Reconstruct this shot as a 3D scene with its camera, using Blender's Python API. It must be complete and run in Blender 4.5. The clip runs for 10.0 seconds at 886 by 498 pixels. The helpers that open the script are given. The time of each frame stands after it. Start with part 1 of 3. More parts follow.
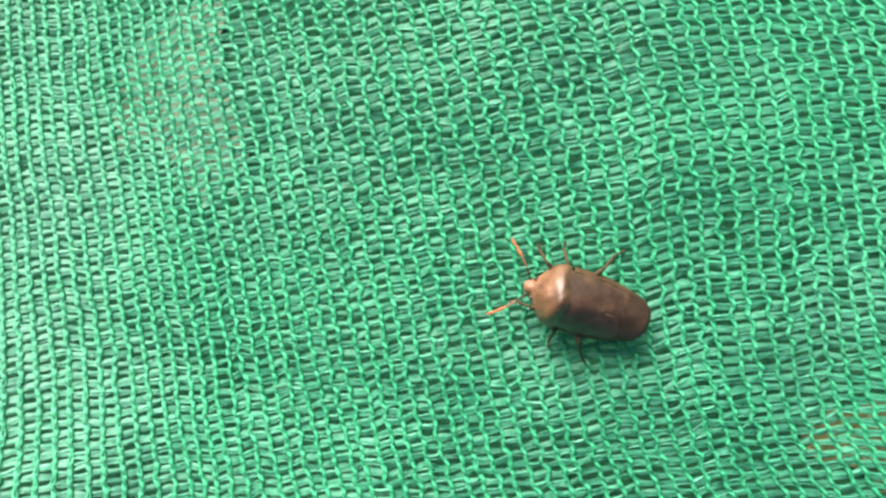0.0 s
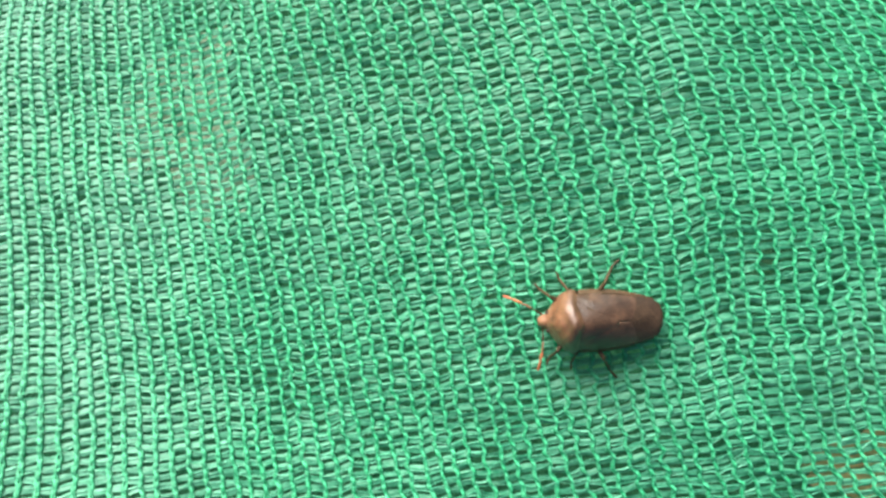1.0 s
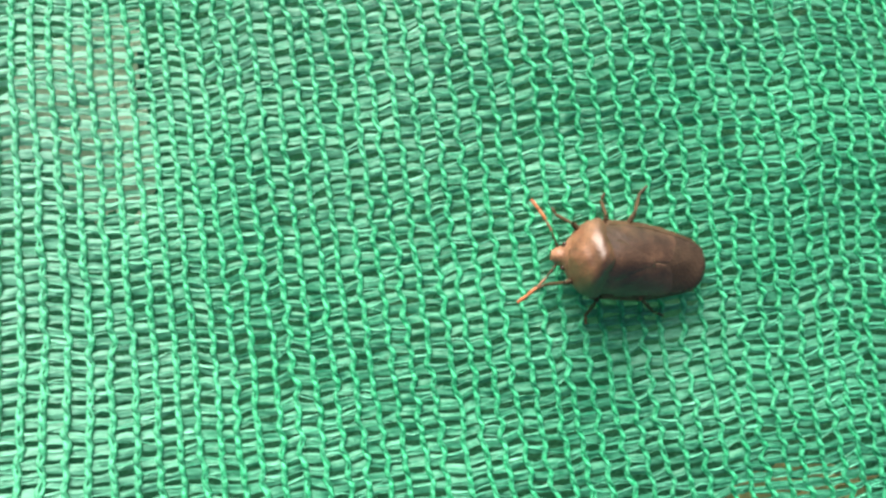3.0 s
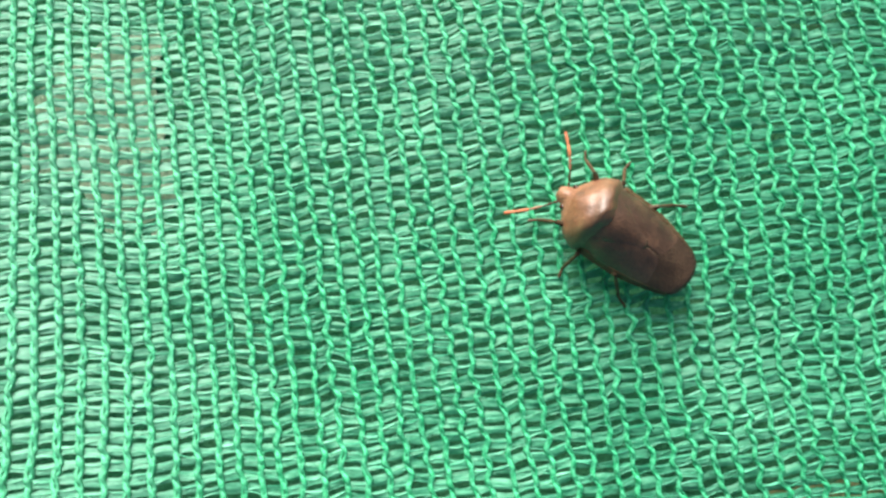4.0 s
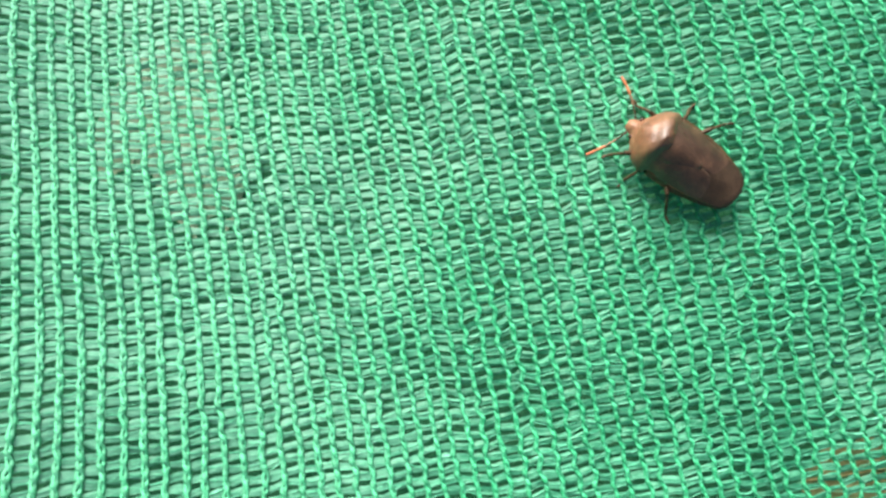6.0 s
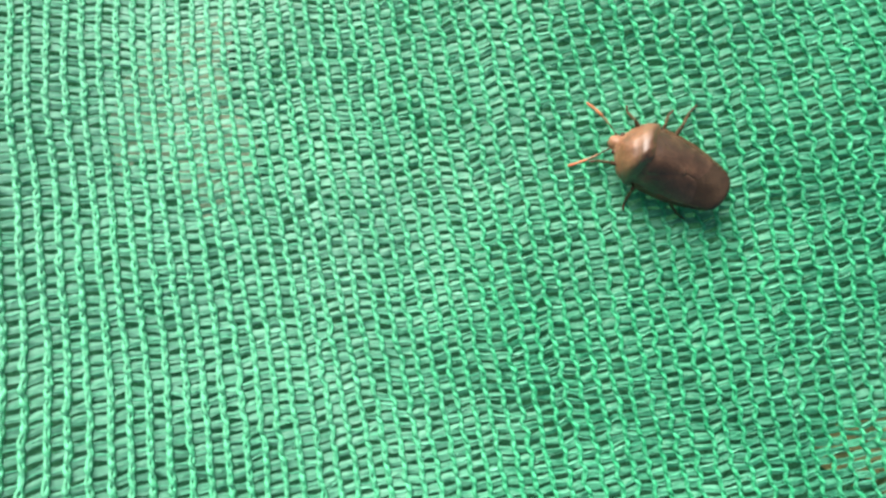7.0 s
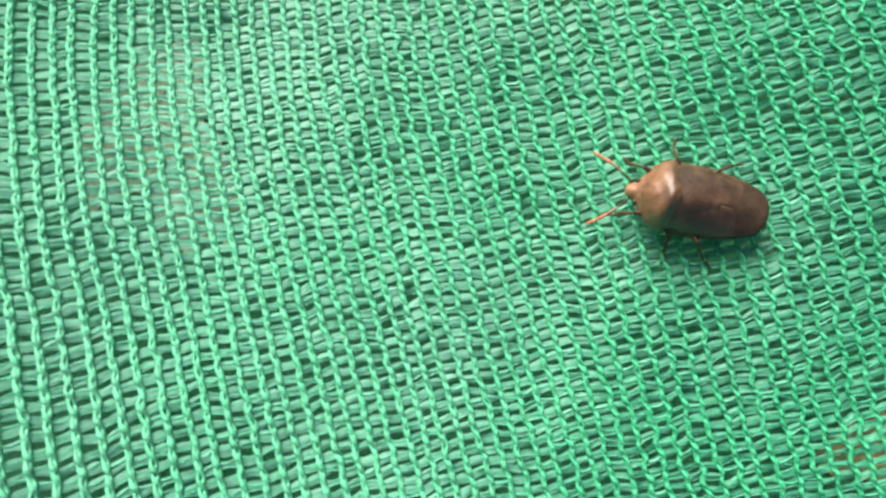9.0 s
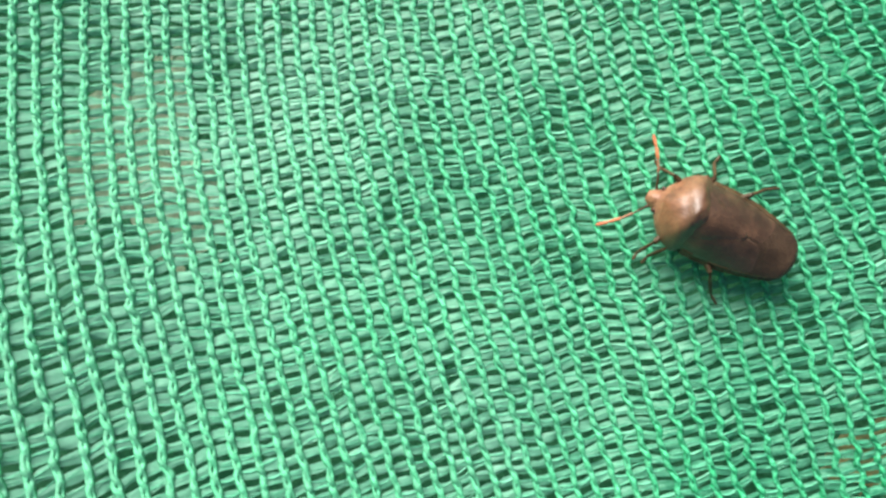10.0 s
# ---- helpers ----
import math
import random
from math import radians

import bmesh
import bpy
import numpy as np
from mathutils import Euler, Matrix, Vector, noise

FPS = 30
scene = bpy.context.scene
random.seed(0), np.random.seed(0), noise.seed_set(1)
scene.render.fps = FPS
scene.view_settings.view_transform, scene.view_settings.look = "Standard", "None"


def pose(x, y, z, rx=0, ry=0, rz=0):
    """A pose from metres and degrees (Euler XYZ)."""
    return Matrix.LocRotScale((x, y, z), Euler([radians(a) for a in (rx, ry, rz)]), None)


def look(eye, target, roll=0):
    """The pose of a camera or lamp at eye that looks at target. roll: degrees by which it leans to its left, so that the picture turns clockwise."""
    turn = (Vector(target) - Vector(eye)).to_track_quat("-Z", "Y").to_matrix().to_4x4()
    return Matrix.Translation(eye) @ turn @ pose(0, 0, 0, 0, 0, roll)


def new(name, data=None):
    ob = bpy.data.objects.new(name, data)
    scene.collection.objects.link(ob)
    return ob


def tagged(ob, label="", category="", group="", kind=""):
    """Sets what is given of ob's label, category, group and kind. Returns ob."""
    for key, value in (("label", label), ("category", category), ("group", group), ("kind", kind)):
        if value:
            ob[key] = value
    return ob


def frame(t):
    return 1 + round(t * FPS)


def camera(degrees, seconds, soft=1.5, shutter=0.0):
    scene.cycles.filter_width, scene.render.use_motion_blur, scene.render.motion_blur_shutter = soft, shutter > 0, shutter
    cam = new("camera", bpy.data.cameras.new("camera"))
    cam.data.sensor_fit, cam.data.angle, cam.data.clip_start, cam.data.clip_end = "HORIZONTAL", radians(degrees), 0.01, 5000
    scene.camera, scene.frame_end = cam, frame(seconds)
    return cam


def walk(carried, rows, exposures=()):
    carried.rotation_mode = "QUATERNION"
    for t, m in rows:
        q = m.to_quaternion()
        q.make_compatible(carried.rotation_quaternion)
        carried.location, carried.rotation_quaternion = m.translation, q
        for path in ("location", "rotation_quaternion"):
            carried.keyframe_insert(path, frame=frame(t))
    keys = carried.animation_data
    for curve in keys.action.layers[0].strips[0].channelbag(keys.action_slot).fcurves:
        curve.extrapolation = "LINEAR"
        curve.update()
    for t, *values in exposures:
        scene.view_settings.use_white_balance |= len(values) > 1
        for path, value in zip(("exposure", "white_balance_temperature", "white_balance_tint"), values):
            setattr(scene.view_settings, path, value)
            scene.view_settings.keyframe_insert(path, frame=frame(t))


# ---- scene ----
cam = camera(65.93, 10.0, soft=2.7)
PATH = [
    (0, -0.00000, -0.00000, 0.08400, -0.00, 6.00, -0.00),
    (0.5, -0.00495, 0.00024, 0.08389, 0.55, 6.39, 0.05),
    (1, -0.00746, 0.00082, 0.08809, 2.18, 5.03, 0.60),
    (1.5, -0.01394, -0.00030, 0.10092, 2.50, -0.61, 2.08),
    (2, -0.01730, -0.00114, 0.09487, 3.23, -3.47, 2.51),
    (2.5, -0.02310, -0.00548, 0.08603, 3.41, -1.20, 2.61),
    (3, -0.02524, -0.00935, 0.06825, 5.39, -4.12, 3.04),
    (3.2, -0.02837, -0.01007, 0.06711, 6.73, -3.26, 2.83),
    (4.3, -0.02829, -0.01029, 0.06588, 6.87, -3.26, 2.93),
    (4.5, -0.02881, -0.00780, 0.06553, 6.20, -3.10, 2.37),
    (5, -0.03425, -0.00772, 0.06911, 6.07, -2.23, 1.90),
    (5.5, -0.04034, -0.00463, 0.07508, 5.20, -1.44, 0.83),
    (5.7, -0.04270, -0.00392, 0.07765, 4.81, -1.05, 0.72),
    (6.8, -0.04932, 0.00096, 0.08162, 1.23, 0.02, 0.26),
    (7, -0.04981, 0.00269, 0.08236, 1.45, 0.17, -0.43),
    (7.5, -0.05562, 0.00458, 0.08155, 2.17, -0.75, -1.52),
    (8, -0.06018, 0.00552, 0.08304, 1.98, -1.02, -1.61),
    (8.5, -0.06474, 0.00730, 0.07916, 1.91, -1.90, -2.00),
    (9, -0.06667, 0.01403, 0.07219, 1.81, -3.07, -3.25),
    (9.5, -0.07005, 0.01763, 0.06803, 1.62, -3.33, -3.82),
    (10, -0.07123, 0.02190, 0.06350, 1.81, -4.22, -4.39),
]
walk(cam, [(t, pose(x, y, z, rx, ry, rz)) for t, x, y, z, rx, ry, rz in PATH],
     exposures=((0, 1.02), (1.5, 0.97), (3, 0.99), (5, 1.0), (7, 0.885), (10, 0.81)))

S = 0.14          # metres in one unit of the plan
FOLD = {(1, 0): 0.0639, (0, 1): 0.0236, (2, 0): 0.0098, (1, 1): 0.1225, (0, 2): 0.0419, (3, 0): -0.1351, (2, 1): -0.1888, (1, 2): -0.1331, (0, 3): -0.0699, (4, 0): 0.0541, (3, 1): 0.0304, (2, 2): -0.0189, (1, 3): -0.0087, (0, 4): -0.0098}

# ---- light ----
world = bpy.data.worlds.new("sky")
scene.world = world
world.use_nodes = True
wn = world.node_tree.nodes
sky = wn.new("ShaderNodeTexSky")
sky.sky_type, sky.sun_disc = "NISHITA", False
sky.sun_elevation, sky.sun_rotation = radians(33), radians(-21)
sky.air_density, sky.dust_density, sky.ozone_density = 1.0, 4.0, 1.0
world.node_tree.links.new(sky.outputs[0], wn["Background"].inputs[0])
wn["Background"].inputs[1].default_value = 0.05
sun = new("sun", bpy.data.lights.new("sun", "SUN"))
sun.data.energy, sun.data.angle, sun.data.color = 5.0, radians(40), (1.0, 0.96, 0.9)
sun.matrix_world = look((-0.28, 0.74, 0.52), (0, 0, 0))


# ---- materials ----
def material(name):
    m = bpy.data.materials.new(name)
    m.use_nodes = True
    n, l = m.node_tree.nodes, m.node_tree.links
    return m, n, l, n["Principled BSDF"]


def noise_ramp(n, l, scale, stops, detail=4.0, rough=0.6, stretch=None, coords="Object"):
    tc = n.new("ShaderNodeTexCoord")
    tx = n.new("ShaderNodeTexNoise")
    tx.inputs["Scale"].default_value, tx.inputs["Detail"].default_value, tx.inputs["Roughness"].default_value = scale, detail, rough
    src = tc.outputs[coords]
    if stretch:
        mp = n.new("ShaderNodeMapping")
        mp.inputs["Scale"].default_value = stretch
        l.new(src, mp.inputs[0])
        src = mp.outputs[0]
    l.new(src, tx.inputs["Vector"])
    rp = n.new("ShaderNodeValToRGB")
    el = rp.color_ramp.elements
    while len(el) < len(stops):
        el.new(0.5)
    for e, (p, c) in zip(el, stops):
        e.position, e.color = p, (*c, 1)
    l.new(tx.outputs["Fac"], rp.inputs[0])
    return tx, rp


def bump(n, l, bsdf, height, strength, distance):
    b = n.new("ShaderNodeBump")
    b.inputs["Strength"].default_value, b.inputs["Distance"].default_value = strength, distance
    l.new(height, b.inputs["Height"])
    l.new(b.outputs[0], bsdf.inputs["Normal"])
    return b


# pale tone of the dusty patches and of the painted haze
DUST_HAZE = (0.27, 0.60, 0.45)


def plastic(name, dark, light, scale, rough, glow_through, gloss, stretch=None, dust_haze=0.0):
    """Green polyethylene yarn: glossy, letting some light through, paler and deeper in places, dusty in patches, haze
    painted in towards -x.
    """
    m, n, l, b = material(name)
    tx, rp = noise_ramp(n, l, scale, [(0.40, dark), (0.60, light)], 5, 0.65, stretch)
    info = n.new("ShaderNodeNewGeometry")
    hsv = n.new("ShaderNodeHueSaturation")
    mr = n.new("ShaderNodeMapRange")
    mr.inputs["To Min"].default_value, mr.inputs["To Max"].default_value = 0.82, 1.18
    l.new(info.outputs["Random Per Island"], mr.inputs[0])
    l.new(mr.outputs[0], hsv.inputs["Value"])
    l.new(rp.outputs[0], hsv.inputs["Color"])
    # chalky patches of some centimetres; the rise towards -x paints in bright haze
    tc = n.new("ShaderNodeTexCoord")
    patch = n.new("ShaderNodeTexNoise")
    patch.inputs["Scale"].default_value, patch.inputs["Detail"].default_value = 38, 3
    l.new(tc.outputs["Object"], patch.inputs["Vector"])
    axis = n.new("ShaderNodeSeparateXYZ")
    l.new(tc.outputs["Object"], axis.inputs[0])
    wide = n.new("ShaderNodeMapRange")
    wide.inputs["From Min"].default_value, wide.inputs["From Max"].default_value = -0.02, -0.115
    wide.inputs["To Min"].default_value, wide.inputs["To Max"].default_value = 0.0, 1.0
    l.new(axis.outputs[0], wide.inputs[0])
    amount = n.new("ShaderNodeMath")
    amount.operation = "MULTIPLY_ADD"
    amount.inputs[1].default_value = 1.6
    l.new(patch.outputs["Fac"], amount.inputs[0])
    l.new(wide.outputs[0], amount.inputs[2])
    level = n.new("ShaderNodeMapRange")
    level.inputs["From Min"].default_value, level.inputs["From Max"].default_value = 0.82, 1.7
    level.inputs["To Min"].default_value, level.inputs["To Max"].default_value = 0.0, dust_haze
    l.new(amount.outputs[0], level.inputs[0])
    chalk_haze = n.new("ShaderNodeMix")
    chalk_haze.data_type = "RGBA"
    l.new(level.outputs[0], chalk_haze.inputs[0])
    l.new(hsv.outputs[0], chalk_haze.inputs[6])
    chalk_haze.inputs[7].default_value = (*DUST_HAZE, 1)
    l.new(chalk_haze.outputs[2], b.inputs["Base Color"])
    b.inputs["Roughness"].default_value = rough
    b.inputs["Specular IOR Level"].default_value = gloss
    bump(n, l, b, tx.outputs["Fac"], 0.6, 0.0001)
    tr = n.new("ShaderNodeBsdfTranslucent")
    l.new(chalk_haze.outputs[2], tr.inputs[0])
    mix = n.new("ShaderNodeMixShader")
    mix.inputs[0].default_value = glow_through
    l.new(b.outputs[0], mix.inputs[1])
    l.new(tr.outputs[0], mix.inputs[2])
    l.new(mix.outputs[0], n["Material Output"].inputs[0])
    return m


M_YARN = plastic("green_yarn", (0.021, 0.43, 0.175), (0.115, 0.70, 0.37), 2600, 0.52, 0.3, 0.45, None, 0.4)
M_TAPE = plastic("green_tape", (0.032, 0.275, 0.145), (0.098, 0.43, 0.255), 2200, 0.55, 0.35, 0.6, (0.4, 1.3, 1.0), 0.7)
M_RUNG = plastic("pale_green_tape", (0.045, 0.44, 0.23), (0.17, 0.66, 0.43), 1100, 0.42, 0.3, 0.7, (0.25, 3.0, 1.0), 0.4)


def cuticle(name, dark, mid, light, rough, coat, coat_ior=1.5, coat_rough=0.42, front=None):
    """Insect shell: fine dark pits over a mottled brown."""
    m, n, l, b = material(name)
    tx, rp = noise_ramp(n, l, 420, [(0.32, dark), (0.5, mid), (0.72, light)], 6, 0.6)
    vo = n.new("ShaderNodeTexVoronoi")
    vo.inputs["Scale"].default_value = 4200
    tc = n.new("ShaderNodeTexCoord")
    l.new(tc.outputs["Object"], vo.inputs["Vector"])
    pr = n.new("ShaderNodeValToRGB")
    pr.color_ramp.elements[0].position, pr.color_ramp.elements[0].color = 0.12, (0.25, 0.22, 0.2, 1)
    pr.color_ramp.elements[1].position, pr.color_ramp.elements[1].color = 0.4, (1, 1, 1, 1)
    l.new(vo.outputs["Distance"], pr.inputs[0])
    mu = n.new("ShaderNodeMix")
    mu.data_type, mu.blend_type = "RGBA", "MULTIPLY"
    mu.inputs[0].default_value = 0.6
    base = rp.outputs[0]
    if front:                                   # paler towards the head
        _, fp = noise_ramp(n, l, 420, [(0.32, front[0]), (0.5, front[1]), (0.72, front[2])], 6, 0.6)
        axis = n.new("ShaderNodeSeparateXYZ")
        l.new(tc.outputs["Object"], axis.inputs[0])
        run = n.new("ShaderNodeMapRange")
        run.interpolation_type = "SMOOTHSTEP"
        run.inputs["From Min"].default_value, run.inputs["From Max"].default_value = 0.0028, 0.0056
        l.new(axis.outputs[0], run.inputs[0])
        blend = n.new("ShaderNodeMix")
        blend.data_type = "RGBA"
        l.new(run.outputs[0], blend.inputs[0])
        l.new(base, blend.inputs[6])
        l.new(fp.outputs[0], blend.inputs[7])
        base = blend.outputs[2]
    l.new(base, mu.inputs[6])
    l.new(pr.outputs[0], mu.inputs[7])
    l.new(mu.outputs[2], b.inputs["Base Color"])
    b.inputs["Roughness"].default_value = rough
    b.inputs["Coat Weight"].default_value, b.inputs["Coat Roughness"].default_value = coat, coat_rough
    b.inputs["Coat IOR"].default_value = coat_ior
    b.inputs["Specular IOR Level"].default_value = 0.25
    bump(n, l, b, vo.outputs["Distance"], 0.55, 0.00008)
    return m


M_PRONOTUM = cuticle("pronotum_brown", (0.044, 0.020, 0.008), (0.100, 0.044, 0.018), (0.18, 0.084, 0.036), 0.42, 1.0, 1.6, 0.52,
                     ((0.12, 0.046, 0.020), (0.23, 0.092, 0.040), (0.33, 0.155, 0.076)))
M_WING = cuticle("wing_brown", (0.028, 0.015, 0.008), (0.064, 0.034, 0.019), (0.135, 0.071, 0.040), 0.42, 0.75)
M_MEMBRANE = cuticle("membrane_dark", (0.024, 0.015, 0.009), (0.048, 0.029, 0.017), (0.085, 0.052, 0.031), 0.45, 0.3)
M_HEAD = cuticle("head_tan", (0.17, 0.075, 0.04), (0.27, 0.13, 0.07), (0.36, 0.19, 0.11), 0.45, 0.3)
M_LEG = cuticle("leg_brown", (0.04, 0.025, 0.012), (0.07, 0.043, 0.02), (0.12, 0.07, 0.035), 0.5, 0.1)
M_RED = cuticle("antenna_orange", (0.36, 0.085, 0.035), (0.48, 0.14, 0.06), (0.58, 0.23, 0.10), 0.45, 0.2)
M_EYE, _n, _l, _b = material("eye_dark")
_b.inputs["Base Color"].default_value, _b.inputs["Roughness"].default_value = (0.05, 0.02, 0.012, 1), 0.2


def earth_material():
    m, n, l, b = material("green_lit_earth")
    # the green of light filtered through the net is put into the base colour
    tx, rp = noise_ramp(n, l, 14, [(0.35, (0.021, 0.145, 0.068)), (0.6, (0.045, 0.19, 0.090)), (0.8, (0.11, 0.19, 0.10))], 6, 0.65)
    l.new(rp.outputs[0], b.inputs["Base Color"])
    b.inputs["Roughness"].default_value = 0.9
    bump(n, l, b, tx.outputs["Fac"], 0.8, 0.01)
    return m


M_EARTH = earth_material()


# ---- mesh helpers ----
def mesh_of(name, verts, faces, mat, smooth=True):
    me = bpy.data.meshes.new(name)
    verts, faces = np.asarray(verts, np.float32), np.asarray(faces, np.int32)
    k = faces.shape[1]
    me.vertices.add(len(verts))
    me.vertices.foreach_set("co", verts.ravel())
    me.loops.add(faces.size)
    me.loops.foreach_set("vertex_index", faces.ravel())
    me.polygons.add(len(faces))
    me.polygons.foreach_set("loop_start", np.arange(0, faces.size, k, dtype=np.int32))
    me.polygons.foreach_set("use_smooth", np.full(len(faces), smooth))
    me.update(calc_edges=True)
    me.validate()
    me.materials.append(mat)
    return me


def part_mesh(name, me, parent, label=""):
    ob = new(name, me)
    ob.parent = parent
    return tagged(ob, label)


def tube(path, radius, sides=6, caps=True):
    """Verts and quads of a tube along a path of (N, 3); radius is a number or one for each point."""
    path = np.asarray(path, float)
    r = np.broadcast_to(np.asarray(radius, float), (len(path),))
    t = np.gradient(path, axis=0)
    t /= np.linalg.norm(t, axis=1)[:, None] + 1e-12
    ref = np.array([0.0, 0.0, 1.0]) if abs(t[:, 2]).max() < 0.95 else np.array([0.0, 1.0, 0.0])
    a = np.cross(t, ref)
    a /= np.linalg.norm(a, axis=1)[:, None] + 1e-12
    b = np.cross(a, t)
    ang = np.arange(sides) * 2 * np.pi / sides
    v = path[:, None] + r[:, None, None] * (np.cos(ang)[None, :, None] * a[:, None] + np.sin(ang)[None, :, None] * b[:, None])
    i, j = np.meshgrid(np.arange(len(path) - 1), np.arange(sides), indexing="ij")
    k = (j + 1) % sides
    f = np.stack([i * sides + j, i * sides + k, (i + 1) * sides + k, (i + 1) * sides + j], -1).reshape(-1, 4)
    return v.reshape(-1, 3), f


def joined(pieces):
    vs, fs, n = [], [], 0
    for v, f in pieces:
        vs.append(v)
        fs.append(f + n)
        n += len(v)
    return np.concatenate(vs), np.concatenate(fs)


# ---- the net's form ----
def eased(a, lo, hi, w=0.12):
    """Holds a between lo and hi, running out softly past them."""
    a = np.where(a < lo, lo - w * (1 - np.exp(-(lo - np.minimum(a, lo)) / w)), a)
    return np.where(a > hi, hi + w * (1 - np.exp(-(np.maximum(a, hi) - hi) / w)), a)


# soft ripples: height in metres, waves a metre along x and y, start
RIPPLES = ((0.00018, 210, 120, 0.4), (0.00014, -130, 260, 1.9), (0.00014, 330, -90, 4.0), (0.00010, 90, 420, 2.2))


def net_height(x, y):
    """Height of the net in metres over a place in metres."""
    a, b = (eased(x / S, -0.74, 0.26, 0.08) + 0.2) / 0.5, eased(y / S, -0.19, 0.29, 0.08) / 0.5
    z = S * sum(c * a**i * b**j for (i, j), c in FOLD.items())
    for amp, kx, ky, ph in RIPPLES:
        z = z + amp * np.sin(kx * x + ky * y + ph)
    d = x + 0.050 + 0.225 * y            # a soft crease that runs along the wales
    fall = np.clip((np.hypot(x + 0.03, y - 0.02) - 0.24) / 0.30, 0, 1)      # far out it slopes down on to the ground
    return z - 0.0009 * np.exp(-(d / 0.006) ** 2) - 0.285 * fall**2 * (3 - 2 * fall)


GRID_U = (35.710, 7.083, -0.600, -1.472, 0.112, -0.396, -1.412, -0.752, 2.943, -1.441, -2.460, -3.450, 15.235, 0.407, 2.096, 3.234, -1.519, -0.643, 3.520, -1.422)
GRID_V = (6.673, -55.944, 4.575, -0.418, -0.823, -1.503, -0.593, -2.968, -1.217, -3.450, 1.573, 3.844, 5.017, -0.120)
POWERS = [(i, k - i) for k in (1, 2, 3, 4) for i in range(k, -1, -1)] + [(5, 0), (4, 1), (3, 2), (6, 0), (2, 3), (5, 1)]


def grid_at(x, y):
    """Wale and course numbers at a place of the plan (units), with their slopes."""
    xe, ye = eased(x, -0.78, 0.36), eased(y, -0.24, 0.34)
    a, b = (xe + 0.2) / 0.5, ye / 0.5
    u = sum(c * a**i * b**j for (i, j), c in zip(POWERS, GRID_U)) + (x - xe) * 67.0
    v = sum(c * a**i * b**j for (i, j), c in zip(POWERS, GRID_V)) - (y - ye) * 110.0
    return u, v


def place_of(u, v):
    """The plan place (units) of wale and course numbers, by Newton steps."""
    x, y = u / 72.0 - 0.2, -v / 106.0
    e = 1e-4
    for _ in range(12):
        u0, v0 = grid_at(x, y)
        ux, vx = grid_at(x + e, y)
        uy, vy = grid_at(x, y + e)
        a, b, c, d = (ux - u0) / e, (uy - u0) / e, (vx - v0) / e, (vy - v0) / e
        det = a * d - b * c
        du, dv = u - u0, v - v0
        sx, sy = (d * du - b * dv) / det, (a * dv - c * du) / det
        x, y = x + np.clip(sx, -0.1, 0.1), y + np.clip(sy, -0.1, 0.1)
    return x, y


U0, U1, V0, V1 = -48, 53, -51, 37
LAT_U, LAT_V = np.meshgrid(np.arange(U0 - 3, U1 + 4, dtype=float), np.arange(V0 - 3, V1 + 4, dtype=float), indexing="ij")
LAT_X, LAT_Y = place_of(LAT_U, LAT_V)
LAT = np.stack([LAT_X * S, LAT_Y * S, net_height(LAT_X * S, LAT_Y * S)], -1)


def on_net(u, v, up):
    """World places (metres) of wale and course numbers, lifted by up metres."""
    a, b = np.asarray(u, float) - (U0 - 3), np.asarray(v, float) - (V0 - 3)
    i = np.clip(a.astype(int), 0, LAT.shape[0] - 2)
    j = np.clip(b.astype(int), 0, LAT.shape[1] - 2)
    p, q = (a - i)[..., None], (b - j)[..., None]
    place = LAT[i, j] * (1 - p) * (1 - q) + LAT[i + 1, j] * p * (1 - q) + LAT[i, j + 1] * (1 - p) * q + LAT[i + 1, j + 1] * p * q
    place[..., 2] += up
    return place


rng = np.random.default_rng(7)
NU, NV = U1 - U0, V1 - V0
# every knot strays a little from the even grid, and wales waver as they run
slack = np.clip((np.arange(NU + 1) / NU - 0.22) / 0.32, 0, 1)          # 0: taut straight wales, 1: loose zigzag ones
stray_u = rng.normal(0, 1, (NU + 1, NV + 2)) * (0.035 + 0.03 * slack)[:, None]
stray_u += np.where(np.arange(NV + 2)[None, :] % 2 == 0, 1, -1) * rng.uniform(0.5, 1.0, (NU + 1, 1)) * (0.02 + 0.085 * slack)[:, None]
drift = np.cumsum(rng.normal(0, 0.012, (NU + 1, NV + 2)), 1)
stray_u += drift - drift.mean(1, keepdims=True)
stray_v = rng.normal(0, 0.045, (NU + 1, NV + 2)) + rng.uniform(-0.10, 0.10, (NU + 1, 1))
KN = np.arange(NV + 2)


def knot(i, v):
    """Strayed wale and course numbers on wale i (index) at course v (float from V0)."""
    k = np.clip(np.floor(v), 0, NV)
    w = k + (v - k) ** 2 * (3 - 2 * (v - k))
    return U0 + i + np.interp(w, KN, stray_u[i]), V0 + v + np.interp(w, KN, stray_v[i])


